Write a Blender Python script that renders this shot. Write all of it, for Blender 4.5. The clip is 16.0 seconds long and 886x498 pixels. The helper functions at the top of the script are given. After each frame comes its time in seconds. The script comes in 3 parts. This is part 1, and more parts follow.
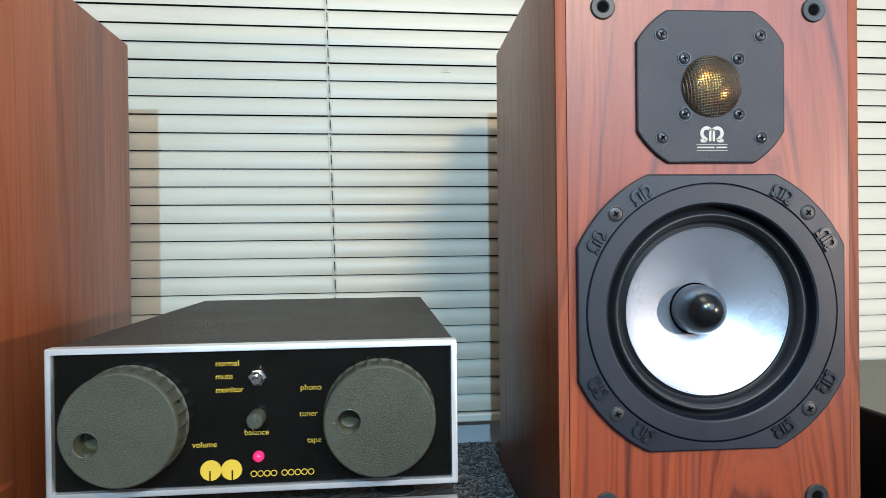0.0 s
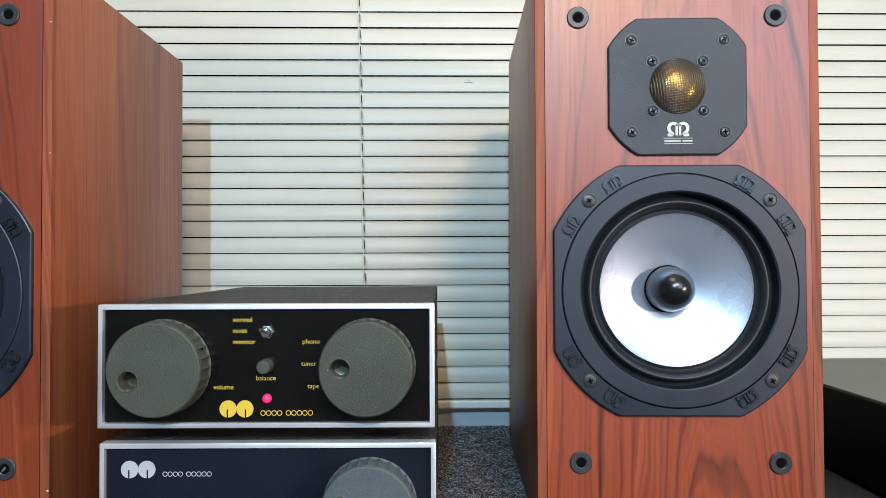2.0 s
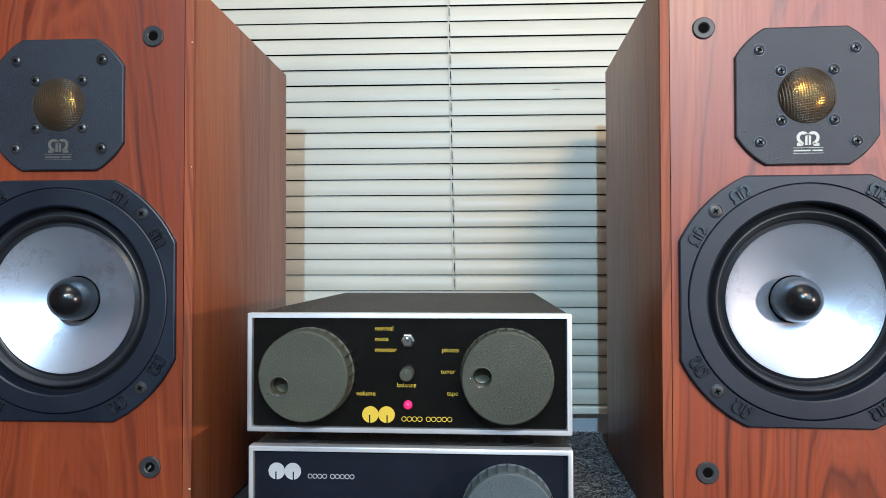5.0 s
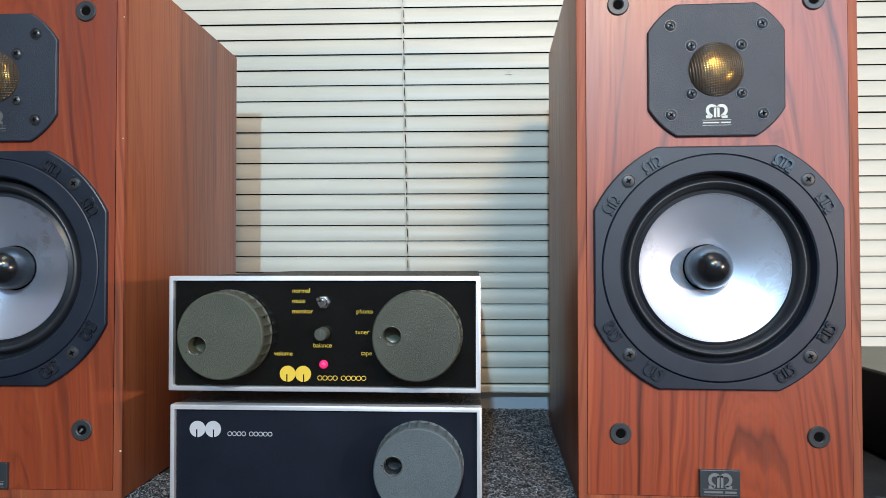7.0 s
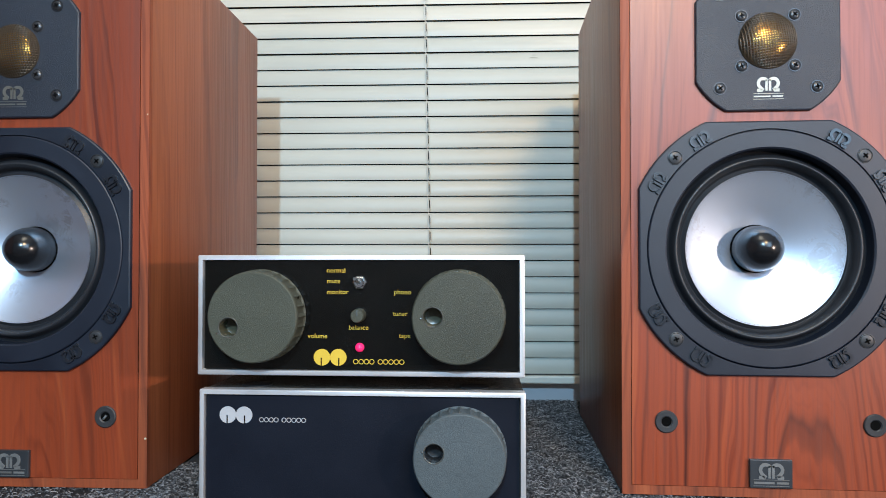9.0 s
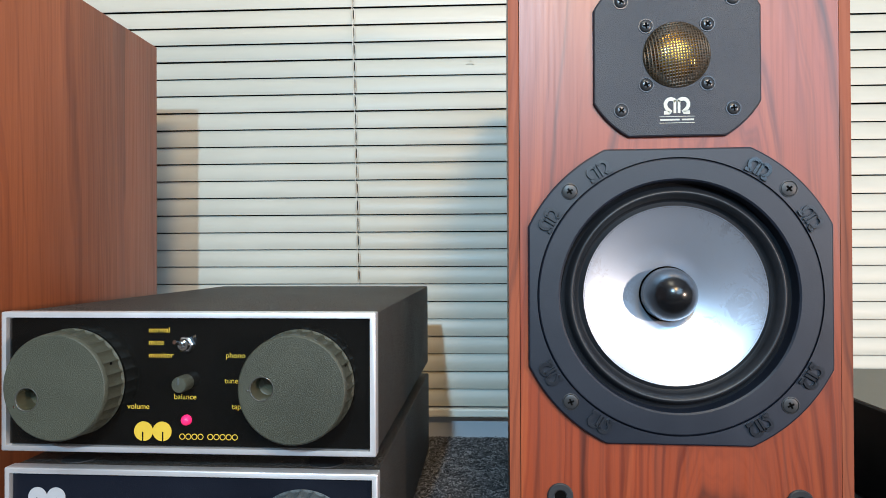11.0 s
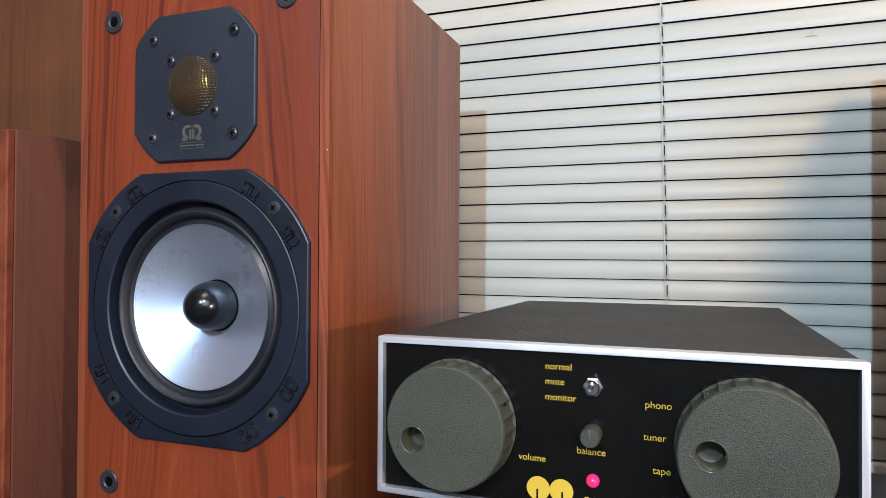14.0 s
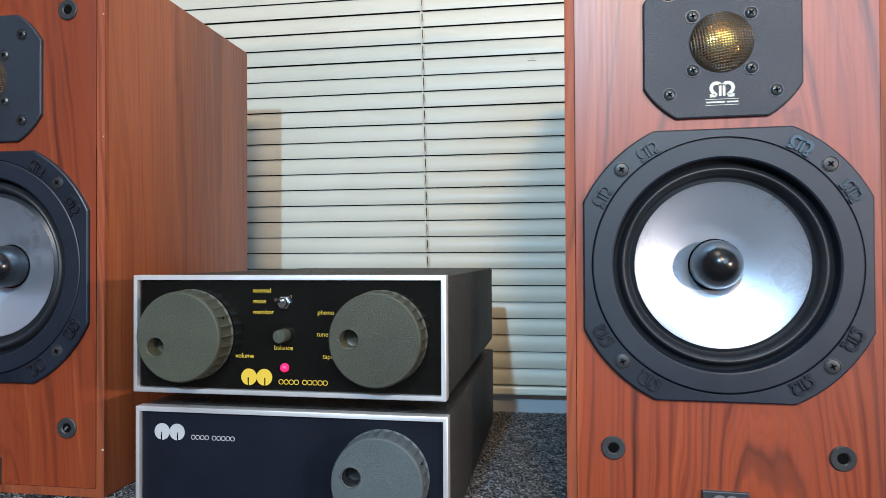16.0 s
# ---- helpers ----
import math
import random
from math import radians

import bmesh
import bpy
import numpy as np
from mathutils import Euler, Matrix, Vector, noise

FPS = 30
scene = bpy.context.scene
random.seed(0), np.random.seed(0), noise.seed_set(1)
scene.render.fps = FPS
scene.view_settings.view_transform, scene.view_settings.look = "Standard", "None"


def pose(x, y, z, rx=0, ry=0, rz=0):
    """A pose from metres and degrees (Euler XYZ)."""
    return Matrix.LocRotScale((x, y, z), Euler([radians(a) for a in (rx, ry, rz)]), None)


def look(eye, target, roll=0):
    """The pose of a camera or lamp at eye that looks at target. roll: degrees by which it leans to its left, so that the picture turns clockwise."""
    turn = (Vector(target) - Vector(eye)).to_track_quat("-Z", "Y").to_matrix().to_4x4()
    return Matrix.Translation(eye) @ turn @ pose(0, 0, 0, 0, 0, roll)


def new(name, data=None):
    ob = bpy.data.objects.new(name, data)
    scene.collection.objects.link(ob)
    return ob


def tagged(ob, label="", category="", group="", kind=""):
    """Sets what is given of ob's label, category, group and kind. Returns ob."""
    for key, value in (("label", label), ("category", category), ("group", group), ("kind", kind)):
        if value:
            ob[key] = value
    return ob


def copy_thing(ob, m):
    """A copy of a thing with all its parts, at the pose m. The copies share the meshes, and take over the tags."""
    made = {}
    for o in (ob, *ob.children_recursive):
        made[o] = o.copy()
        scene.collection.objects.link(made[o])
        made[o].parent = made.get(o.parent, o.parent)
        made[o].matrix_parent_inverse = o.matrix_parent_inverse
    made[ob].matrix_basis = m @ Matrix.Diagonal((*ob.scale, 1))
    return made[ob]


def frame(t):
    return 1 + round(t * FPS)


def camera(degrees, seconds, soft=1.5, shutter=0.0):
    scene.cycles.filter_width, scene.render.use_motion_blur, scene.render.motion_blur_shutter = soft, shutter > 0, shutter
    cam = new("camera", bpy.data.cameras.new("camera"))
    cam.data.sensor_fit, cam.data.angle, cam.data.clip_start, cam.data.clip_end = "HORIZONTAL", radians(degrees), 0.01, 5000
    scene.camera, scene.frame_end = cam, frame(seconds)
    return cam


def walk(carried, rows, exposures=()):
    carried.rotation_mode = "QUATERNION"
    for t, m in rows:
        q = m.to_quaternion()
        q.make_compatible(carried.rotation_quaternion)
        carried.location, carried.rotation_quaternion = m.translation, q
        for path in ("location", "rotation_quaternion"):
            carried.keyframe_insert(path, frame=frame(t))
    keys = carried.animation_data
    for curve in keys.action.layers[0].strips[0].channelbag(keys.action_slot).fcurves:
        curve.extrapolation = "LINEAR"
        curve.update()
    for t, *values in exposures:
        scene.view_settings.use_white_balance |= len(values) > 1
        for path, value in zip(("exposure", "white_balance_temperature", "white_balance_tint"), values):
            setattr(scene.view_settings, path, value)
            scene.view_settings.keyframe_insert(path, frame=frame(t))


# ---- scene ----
cam = camera(67.8, 16.0, soft=0.7, shutter=0.15)
PATH = [
    (0, (0.0577, -0.3466, 0.2415), (0.2834, 1.6406, 0.2288), -0.63),
    (0.5, (0.0442, -0.3670, 0.2345), (0.1494, 1.6302, 0.2370), -0.47),
    (1, (0.0478, -0.3899, 0.2265), (0.0962, 1.6095, 0.2318), -0.22),
    (1.5, (0.0880, -0.4322, 0.2184), (0.1248, 1.5673, 0.2401), -0.10),
    (2, (0.1011, -0.4081, 0.2175), (0.1397, 1.5912, 0.2545), -0.21),
    (2.5, (0.0574, -0.3763, 0.2241), (0.0812, 1.6232, 0.2608), -0.16),
    (3, (0.0184, -0.3690, 0.2313), (0.0162, 1.6308, 0.2620), -0.17),
    (3.2, (0.0064, -0.3691, 0.2378), (-0.0111, 1.6306, 0.2660), -0.15),
    (5.3, (0.0606, -0.4301, 0.2174), (-0.0250, 1.5677, 0.2586), -0.09),
    (5.5, (0.0776, -0.4374, 0.2126), (-0.0035, 1.5605, 0.2536), -0.10),
    (6, (0.1048, -0.4430, 0.2065), (0.0266, 1.5551, 0.2469), -0.08),
    (6.5, (0.1126, -0.4398, 0.2049), (0.0397, 1.5585, 0.2406), -0.03),
    (7, (0.0935, -0.4310, 0.2005), (0.0266, 1.5674, 0.2406), -0.05),
    (7.5, (0.0631, -0.4212, 0.1956), (-0.0062, 1.5772, 0.2333), -0.02),
    (8, (0.0414, -0.4107, 0.1952), (-0.0338, 1.5876, 0.2273), 0.01),
    (8.5, (0.0392, -0.4121, 0.1953), (-0.0412, 1.5860, 0.2273), -0.00),
    (9, (0.0697, -0.4118, 0.1886), (-0.0121, 1.5863, 0.2208), -0.01),
    (9.2, (0.0884, -0.4116, 0.1869), (0.0063, 1.5864, 0.2202), 0.01),
    (11.3, (0.1575, -0.3365, 0.2282), (0.0430, 1.6601, 0.2429), -0.36),
    (11.5, (0.1462, -0.3313, 0.2303), (-0.0156, 1.6620, 0.2546), -0.30),
    (12, (0.1137, -0.3120, 0.2278), (-0.2104, 1.6615, 0.2508), -0.15),
    (12.5, (0.0688, -0.2906, 0.2269), (-0.4100, 1.6512, 0.2346), -0.26),
    (13, (0.0390, -0.2847, 0.2308), (-0.5529, 1.6257, 0.2426), 0.01),
    (13.5, (0.0328, -0.2829, 0.2296), (-0.6280, 1.6047, 0.2467), 0.22),
    (14, (0.0383, -0.2906, 0.2302), (-0.6544, 1.5855, 0.2543), 0.31),
    (14.5, (0.0680, -0.3071, 0.2237), (-0.6309, 1.5666, 0.2485), 0.34),
    (15, (0.1207, -0.3299, 0.2163), (-0.5501, 1.5539, 0.2505), 0.32),
    (15.5, (0.1561, -0.3558, 0.2080), (-0.3412, 1.5812, 0.2413), 0.03),
    (16, (0.1607, -0.3942, 0.2025), (-0.1361, 1.5835, 0.2266), -0.25),
]
walk(cam, [(t, look(eye, target, roll)) for t, eye, target, roll in PATH], exposures=[(0, 0.20, 6100, 17), (3.0, 0.18, 6150, 21), (5.3, 0.15, 6150, 20), (9.2, 0.18, 6150, 21), (11.5, 0.18, 6250, 20), (13.5, 0.16, 6300, 28), (15, 0.16, 6200, 24), (16, 0.18, 6100, 20)])

# ---------- light ----------
world = bpy.data.worlds.new("world")
scene.world = world
world.use_nodes = True
wb = world.node_tree.nodes["Background"]
wb.inputs[0].default_value = (0.012, 0.014, 0.018, 1)
wb.inputs[1].default_value = 0.3


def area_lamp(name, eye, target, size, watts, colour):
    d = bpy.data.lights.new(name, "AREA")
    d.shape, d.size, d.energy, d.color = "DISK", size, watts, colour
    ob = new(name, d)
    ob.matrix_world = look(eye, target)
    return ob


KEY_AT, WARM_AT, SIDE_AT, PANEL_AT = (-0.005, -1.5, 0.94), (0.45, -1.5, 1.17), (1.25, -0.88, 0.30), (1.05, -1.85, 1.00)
area_lamp("key_lamp", KEY_AT, (0, 0.3, 0.25), 0.045, 19.5, (0.45, 0.81, 1.0))
warm = area_lamp("warm_lamp", WARM_AT, (0, 0.3, 0.25), 0.34, 16.0, (1.0, 0.67, 0.28))
warm.data.shape, warm.data.size_y = "ELLIPSE", 0.16
area_lamp("side_lamp", SIDE_AT, (-0.2, 0.2, 0.2), 0.05, 10.0, (1.0, 0.80, 0.60))
# unseen broad soft source, added for the cool sheen on the right loudspeaker
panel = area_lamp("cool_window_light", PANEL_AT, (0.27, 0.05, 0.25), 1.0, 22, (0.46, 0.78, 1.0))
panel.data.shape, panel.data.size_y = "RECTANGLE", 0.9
# added fill from above, no fixture known; lifts the shadows on the blind
area_lamp("ceiling_lamp", (0.0, -0.75, 1.66), (0.0, -0.35, 0.0), 0.55, 5.0, (1.0, 0.96, 0.70))


# ---------- materials ----------
def shader(name, rough=0.5, metal=0.0, colour=(0.5, 0.5, 0.5), coat=0.0, spec=0.5):
    m = bpy.data.materials.new(name)
    m.use_nodes = True
    nt = m.node_tree
    b = nt.nodes["Principled BSDF"]
    b.inputs["Base Color"].default_value = (*colour, 1)
    b.inputs["Roughness"].default_value = rough
    b.inputs["Metallic"].default_value = metal
    b.inputs["Coat Weight"].default_value = coat
    b.inputs["Coat Roughness"].default_value = 0.35
    b.inputs["Specular IOR Level"].default_value = spec
    return m, nt, b


def node(nt, kind, **inputs):
    n = nt.nodes.new(kind)
    for key, value in inputs.items():
        n.inputs[key.replace("_", " ")].default_value = value
    return n


def coords(nt, scale, shift=True):
    """Object coordinates, scaled, and moved by a random step for each object."""
    tc = nt.nodes.new("ShaderNodeTexCoord")
    mp = nt.nodes.new("ShaderNodeMapping")
    mp.inputs["Scale"].default_value = scale
    nt.links.new(tc.outputs["Object"], mp.inputs["Vector"])
    if shift:
        oi = nt.nodes.new("ShaderNodeObjectInfo")
        mul = nt.nodes.new("ShaderNodeMath")
        mul.operation = "MULTIPLY"
        mul.inputs[1].default_value = 17.0
        nt.links.new(oi.outputs["Random"], mul.inputs[0])
        nt.links.new(mul.outputs[0], mp.inputs["Location"])
    return mp.outputs[0]


def noise_at(nt, vec, scale, detail=4, rough=0.6, distort=0.0):
    n = nt.nodes.new("ShaderNodeTexNoise")
    n.inputs["Scale"].default_value = scale
    n.inputs["Detail"].default_value = detail
    n.inputs["Roughness"].default_value = rough
    n.inputs["Distortion"].default_value = distort
    nt.links.new(vec, n.inputs["Vector"])
    return n.outputs["Fac"]


def ramp(nt, fac, stops):
    r = nt.nodes.new("ShaderNodeValToRGB")
    e = r.color_ramp.elements
    while len(e) < len(stops):
        e.new(0.5)
    for el, (p, c) in zip(e, stops):
        el.position = p
        el.color = (*c, 1) if len(c) == 3 else c
    nt.links.new(fac, r.inputs[0])
    return r.outputs[0]


def grey(v):
    return (v, v, v)


def mix(nt, a, b, fac, kind="MIX"):
    n = nt.nodes.new("ShaderNodeMix")
    n.data_type, n.blend_type = "RGBA", kind
    for sock, v in ((n.inputs[0], fac), (n.inputs[6], a), (n.inputs[7], b)):
        if isinstance(v, (int, float)):
            sock.default_value = v
        elif isinstance(v, tuple):
            sock.default_value = (*v, 1)
        else:
            nt.links.new(v, sock)
    return n.outputs[2]


def bump(nt, b, height, strength, distance):
    n = nt.nodes.new("ShaderNodeBump")
    n.inputs["Strength"].default_value = strength
    n.inputs["Distance"].default_value = distance
    nt.links.new(height, n.inputs["Height"])
    nt.links.new(n.outputs[0], b.inputs["Normal"])


def wood(name, dark, mid, light, rough=0.36, coat=0.25, stripes=1.0, figure=0.7):
    """Flat-cut veneer: growth rings cut at a slant (arches and long streaks), soft bands, fine pores."""
    m, nt, b = shader(name, rough, 0, mid, coat, 0.5)
    # distance from a slanted heart line gives tall nested arches
    warp = noise_at(nt, coords(nt, (1, 1, 0.16)), 26, 3, 0.5)
    sep = nt.nodes.new("ShaderNodeSeparateXYZ")
    tc = nt.nodes.new("ShaderNodeTexCoord")
    nt.links.new(tc.outputs["Object"], sep.inputs[0])
    oi = nt.nodes.new("ShaderNodeObjectInfo")

    def calc(kind, a, c, d=0.0):
        n = nt.nodes.new("ShaderNodeMath")
        n.operation = kind
        for sock, v in zip(n.inputs, (a, c, d)):
            if isinstance(v, (int, float)):
                sock.default_value = v
            else:
                nt.links.new(v, sock)
        return n.outputs[0]

    across = calc("ADD", sep.outputs[0], calc("MULTIPLY", sep.outputs[1], 0.8))
    across = calc("ADD", across, calc("MULTIPLY_ADD", oi.outputs["Random"], 0.06, -0.045))
    along = calc("MULTIPLY", calc("ADD", sep.outputs[2], 0.16), 0.13)
    dist = calc("SQRT", calc("ADD", calc("POWER", calc("ABSOLUTE", across, 0.0), 2.0), calc("MULTIPLY", along, along)), 0.0)
    dist = calc("MULTIPLY_ADD", warp, 0.026, dist)
    dist = calc("ADD", dist, calc("MULTIPLY", oi.outputs["Random"], 7.0))

    def rings(scale, detail, r):
        n = nt.nodes.new("ShaderNodeTexNoise")
        n.noise_dimensions = "1D"
        n.inputs["Scale"].default_value = scale
        n.inputs["Detail"].default_value = detail
        n.inputs["Roughness"].default_value = r
        nt.links.new(dist, n.inputs["W"])
        return n.outputs["Fac"]

    fine = noise_at(nt, coords(nt, (1, 1, 0.02)), 420, 3, 0.6)
    broad = noise_at(nt, coords(nt, (1, 1, 0.25)), 8, 3, 0.55)
    fade = noise_at(nt, coords(nt, (1, 1, 0.12)), 30, 3, 0.6)
    c1 = ramp(nt, rings(95 * stripes, 3, 0.55), [(0.30, dark), (0.44, mid), (0.58, mid), (0.74, light)])
    c1 = mix(nt, mid, c1, ramp(nt, fade, [(0.34, grey(0.45)), (0.58, grey(1.0))]))
    c2 = mix(nt, c1, ramp(nt, fine, [(0.30, grey(0.62)), (0.52, grey(1.0))]), 0.5, "MULTIPLY")
    c3 = mix(nt, c2, ramp(nt, broad, [(0.32, (0.66, 0.60, 0.58)), (0.66, (1.12, 1.08, 1.05))]), 0.8, "MULTIPLY")
    line = ramp(nt, rings(330 * stripes, 2, 0.5), [(0.28, (0.44, 0.30, 0.24)), (0.54, grey(1.0))])
    line = mix(nt, grey(1.0), line, ramp(nt, fade, [(0.42, grey(0.06)), (0.60, grey(1.0))]))
    c4 = mix(nt, c3, line, figure, "MULTIPLY")
    nt.links.new(c4, b.inputs["Base Color"])
    nt.links.new(ramp(nt, fine, [(0.2, grey(rough + 0.14)), (0.7, grey(rough - 0.04))]), b.inputs["Roughness"])
    bump(nt, b, fine, 0.12, 0.0006)
    return m


def plain(name, colour, rough, metal=0.0, grain=600, depth=0.0002, strength=0.3, vary=0.15, coat=0.0, spec=0.5, stretch=(1, 1, 1), speck=0.0):
    m, nt, b = shader(name, rough, metal, colour, coat, spec)
    v = coords(nt, stretch)
    n = noise_at(nt, v, grain, 3, 0.6)
    big = noise_at(nt, coords(nt, (1, 1, 1)), 14, 4, 0.6)
    c = mix(nt, colour, ramp(nt, big, [(0.3, grey(1 - vary)), (0.7, grey(1 + vary))]), 1.0, "MULTIPLY")
    if speck:
        c = mix(nt, c, ramp(nt, n, [(0.34, grey(1 - speck)), (0.52, grey(1.0)), (0.68, grey(1 + 0.7 * speck))]), 1.0, "MULTIPLY")
    nt.links.new(c, b.inputs["Base Color"])
    nt.links.new(ramp(nt, big, [(0.3, grey(max(0.02, rough - 0.05))), (0.7, grey(min(1, rough + 0.08)))]), b.inputs["Roughness"])
    if strength:
        bump(nt, b, n, strength, depth)
    return m


VENEER = wood("rosewood_veneer", (0.060, 0.013, 0.006), (0.265, 0.048, 0.014), (0.35, 0.080, 0.023), 0.40, 0.45, 0.9, 0.84)
VENEER_SIDE = wood("walnut_side_veneer", (0.190, 0.046, 0.018), (0.275, 0.074, 0.026), (0.33, 0.094, 0.035), 0.36, 0.0, 0.8, 0.38)
VENEER_EDGE = wood("veneer_edge", (0.15, 0.034, 0.012), (0.27, 0.060, 0.018), (0.33, 0.085, 0.028), 0.6, 0.0)
PANEL_WOOD = wood("panel_wood", (0.13, 0.047, 0.018), (0.185, 0.068, 0.027), (0.215, 0.084, 0.035), 0.6, 0.0, 0.5, 0.12)
SHELF_WOOD = wood("shelf_wood", (0.065, 0.021, 0.011), (0.125, 0.038, 0.020), (0.155, 0.050, 0.026), 0.68, 0.0, 0.6, 0.35)
PLATE = plain("driver_plate_black", (0.0046, 0.0088, 0.0190), 0.46, 0, 900, 0.0002, 0.25, 0.2, spec=0.6)
TWEETER_PLATE = plain("tweeter_plate_black", (0.0048, 0.0090, 0.0192), 0.50, 0, 1500, 0.0004, 0.8, 0.2, spec=0.65, speck=0.4)
RUBBER = plain("rubber_surround", (0.0150, 0.0175, 0.0220), 0.42, 0, 500, 0.0001, 0.15, 0.3, spec=0.5)
SOCKET = plain("socket_plastic", (0.024, 0.026, 0.029), 0.42, 0, 500, 0.0001, 0.15, 0.2)
SHINY_BLACK = plain("phase_plug_black", (0.007, 0.0075, 0.009), 0.22, 0, 300, 0.00005, 0.08, 0.3)
MARK = plain("moulded_mark", (0.011, 0.014, 0.020), 0.28, 0, 500, 0.0001, 0.1, 0.2, spec=0.7)
SCREW = plain("black_screw", (0.055, 0.058, 0.064), 0.28, 0.5, 500, 0.0001, 0.1, 0.3)
# flat black that stands in for the shade inside small holes and recesses
HOLE = plain("hole_black", (0.003, 0.003, 0.003), 0.9, 0, 300, 0.0001, 0.1, 0.2, spec=0.05)
SILVER_INK = plain("silver_ink", (0.30, 0.29, 0.25), 0.42, 0.92, 900, 0.0001, 0.1, 0.1)
GOLD = plain("gold_dome", (0.85, 0.45, 0.07), 0.24, 1.0, 300, 0.0001, 0.05, 0.1)
MESH = plain("grille_wire", (0.060, 0.042, 0.026), 0.42, 0.4, 900, 0.0001, 0.1, 0.2)
BADGE = plain("badge_grey", (0.045, 0.052, 0.06), 0.4, 0.4, 900, 0.0001, 0.2, 0.2)
BADGE_SILVER = plain("badge_silver", (0.24, 0.25, 0.25), 0.4, 0.6, 900, 0.0001, 0.2, 0.2)
ALUMINIUM = plain("satin_frame", (0.85, 0.86, 0.88), 0.36, 0.70, 1200, 0.0001, 0.25, 0.08, stretch=(0.05, 1, 1))
SLEEVE = plain("crackle_sleeve", (0.031, 0.027, 0.022), 0.50, 0, 560, 0.0030, 1.0, 0.3, spec=0.5, speck=0.55)
FASCIA = plain("black_acrylic", (0.0046, 0.0046, 0.0042), 0.16, 0, 260, 0.00004, 0.1, 0.3, spec=0.35)
FASCIA_NAVY = plain("anodised_black_panel", (0.0054, 0.0074, 0.0138), 0.46, 0, 1300, 0.0002, 0.4, 0.2, spec=0.2)
KNOB = plain("moulded_knob", (0.053, 0.057, 0.041), 0.46, 0, 1900, 0.0005, 0.6, 0.18, spec=0.4, speck=0.5)
KNOB_COOL = plain("moulded_knob_cool", (0.072, 0.090, 0.098), 0.50, 0, 2300, 0.0004, 0.6, 0.12, spec=0.35, speck=0.35)
# finger hole of the lower unit, its inner shade put into the colour
SHADED_HOLE = plain("shaded_knob_hole", (0.016, 0.018, 0.020), 0.25, 0, 800, 0.0002, 0.3, 0.2)
# upper finger holes, with the light falling inside mixed into the olive tone
LIT_HOLE = plain("lit_knob_hole", (0.060, 0.056, 0.033), 0.22, 0, 800, 0.0002, 0.3, 0.2)
RIM = plain("polished_rim", (0.06, 0.06, 0.055), 0.16, 0, 500, 0.0001, 0.1, 0.2)
CHROME = plain("chrome", (0.80, 0.80, 0.80), 0.14, 1.0, 300, 0.0001, 0.05, 0.1)
YELLOW_INK = plain("yellow_ink", (0.60, 0.41, 0.035), 0.5, 0, 900, 0.0001, 0.1, 0.1)
WHITE_INK = plain("white_ink", (0.42, 0.43, 0.45), 0.5, 0, 900, 0.0001, 0.1, 0.1)
FOOT = plain("rubber_foot", (0.012, 0.012, 0.013), 0.7, 0, 400, 0.0002, 0.3, 0.2)
BOX_TOP = plain("dull_top", (0.15, 0.145, 0.115), 0.6, 0, 300, 0.0002, 0.2, 0.08)
GLOSS_BOX = plain("black_box", (0.002, 0.002, 0.002), 0.6, 0, 300, 0.0001, 0.1, 0.2, spec=0.15)
WALL = plain("painted_wall", (0.46, 0.49, 0.53), 0.8, 0, 160, 0.0004, 0.25, 0.05)
CEIL = plain("painted_ceiling", (0.62, 0.62, 0.61), 0.85, 0, 160, 0.0004, 0.25, 0.05)
FLOOR = plain("floor_vinyl", (0.16, 0.14, 0.12), 0.5, 0, 60, 0.0004, 0.2, 0.2)
RAIL = plain("bottom_rail", (0.70, 0.68, 0.60), 0.4, 0, 300, 0.0001, 0.1, 0.08)
CORD = plain("ladder_cord", (0.66, 0.64, 0.57), 0.8, 0, 2500, 0.0003, 0.6, 0.15)
TABLE_EDGE = plain("table_board", (0.05, 0.045, 0.04), 0.6, 0, 300, 0.0002, 0.3, 0.2)


def slat_paint():
    m, nt, b = shader("slat_enamel", 0.33, 0, (0.548, 0.530, 0.450), 0.0, 0.5)
    long = noise_at(nt, coords(nt, (0.8, 1, 3)), 14, 3, 0.6)
    dust = noise_at(nt, coords(nt, (1, 1, 2)), 260, 3, 0.7)
    c = mix(nt, (0.548, 0.530, 0.450), ramp(nt, long, [(0.3, grey(0.95)), (0.7, grey(1.03))]), 1.0, "MULTIPLY")
    c = mix(nt, c, ramp(nt, dust, [(0.22, grey(0.86)), (0.34, grey(1.0))]), 0.6, "MULTIPLY")
    nt.links.new(c, b.inputs["Base Color"])
    nt.links.new(ramp(nt, long, [(0.3, grey(0.38)), (0.7, grey(0.50))]), b.inputs["Roughness"])
    return m


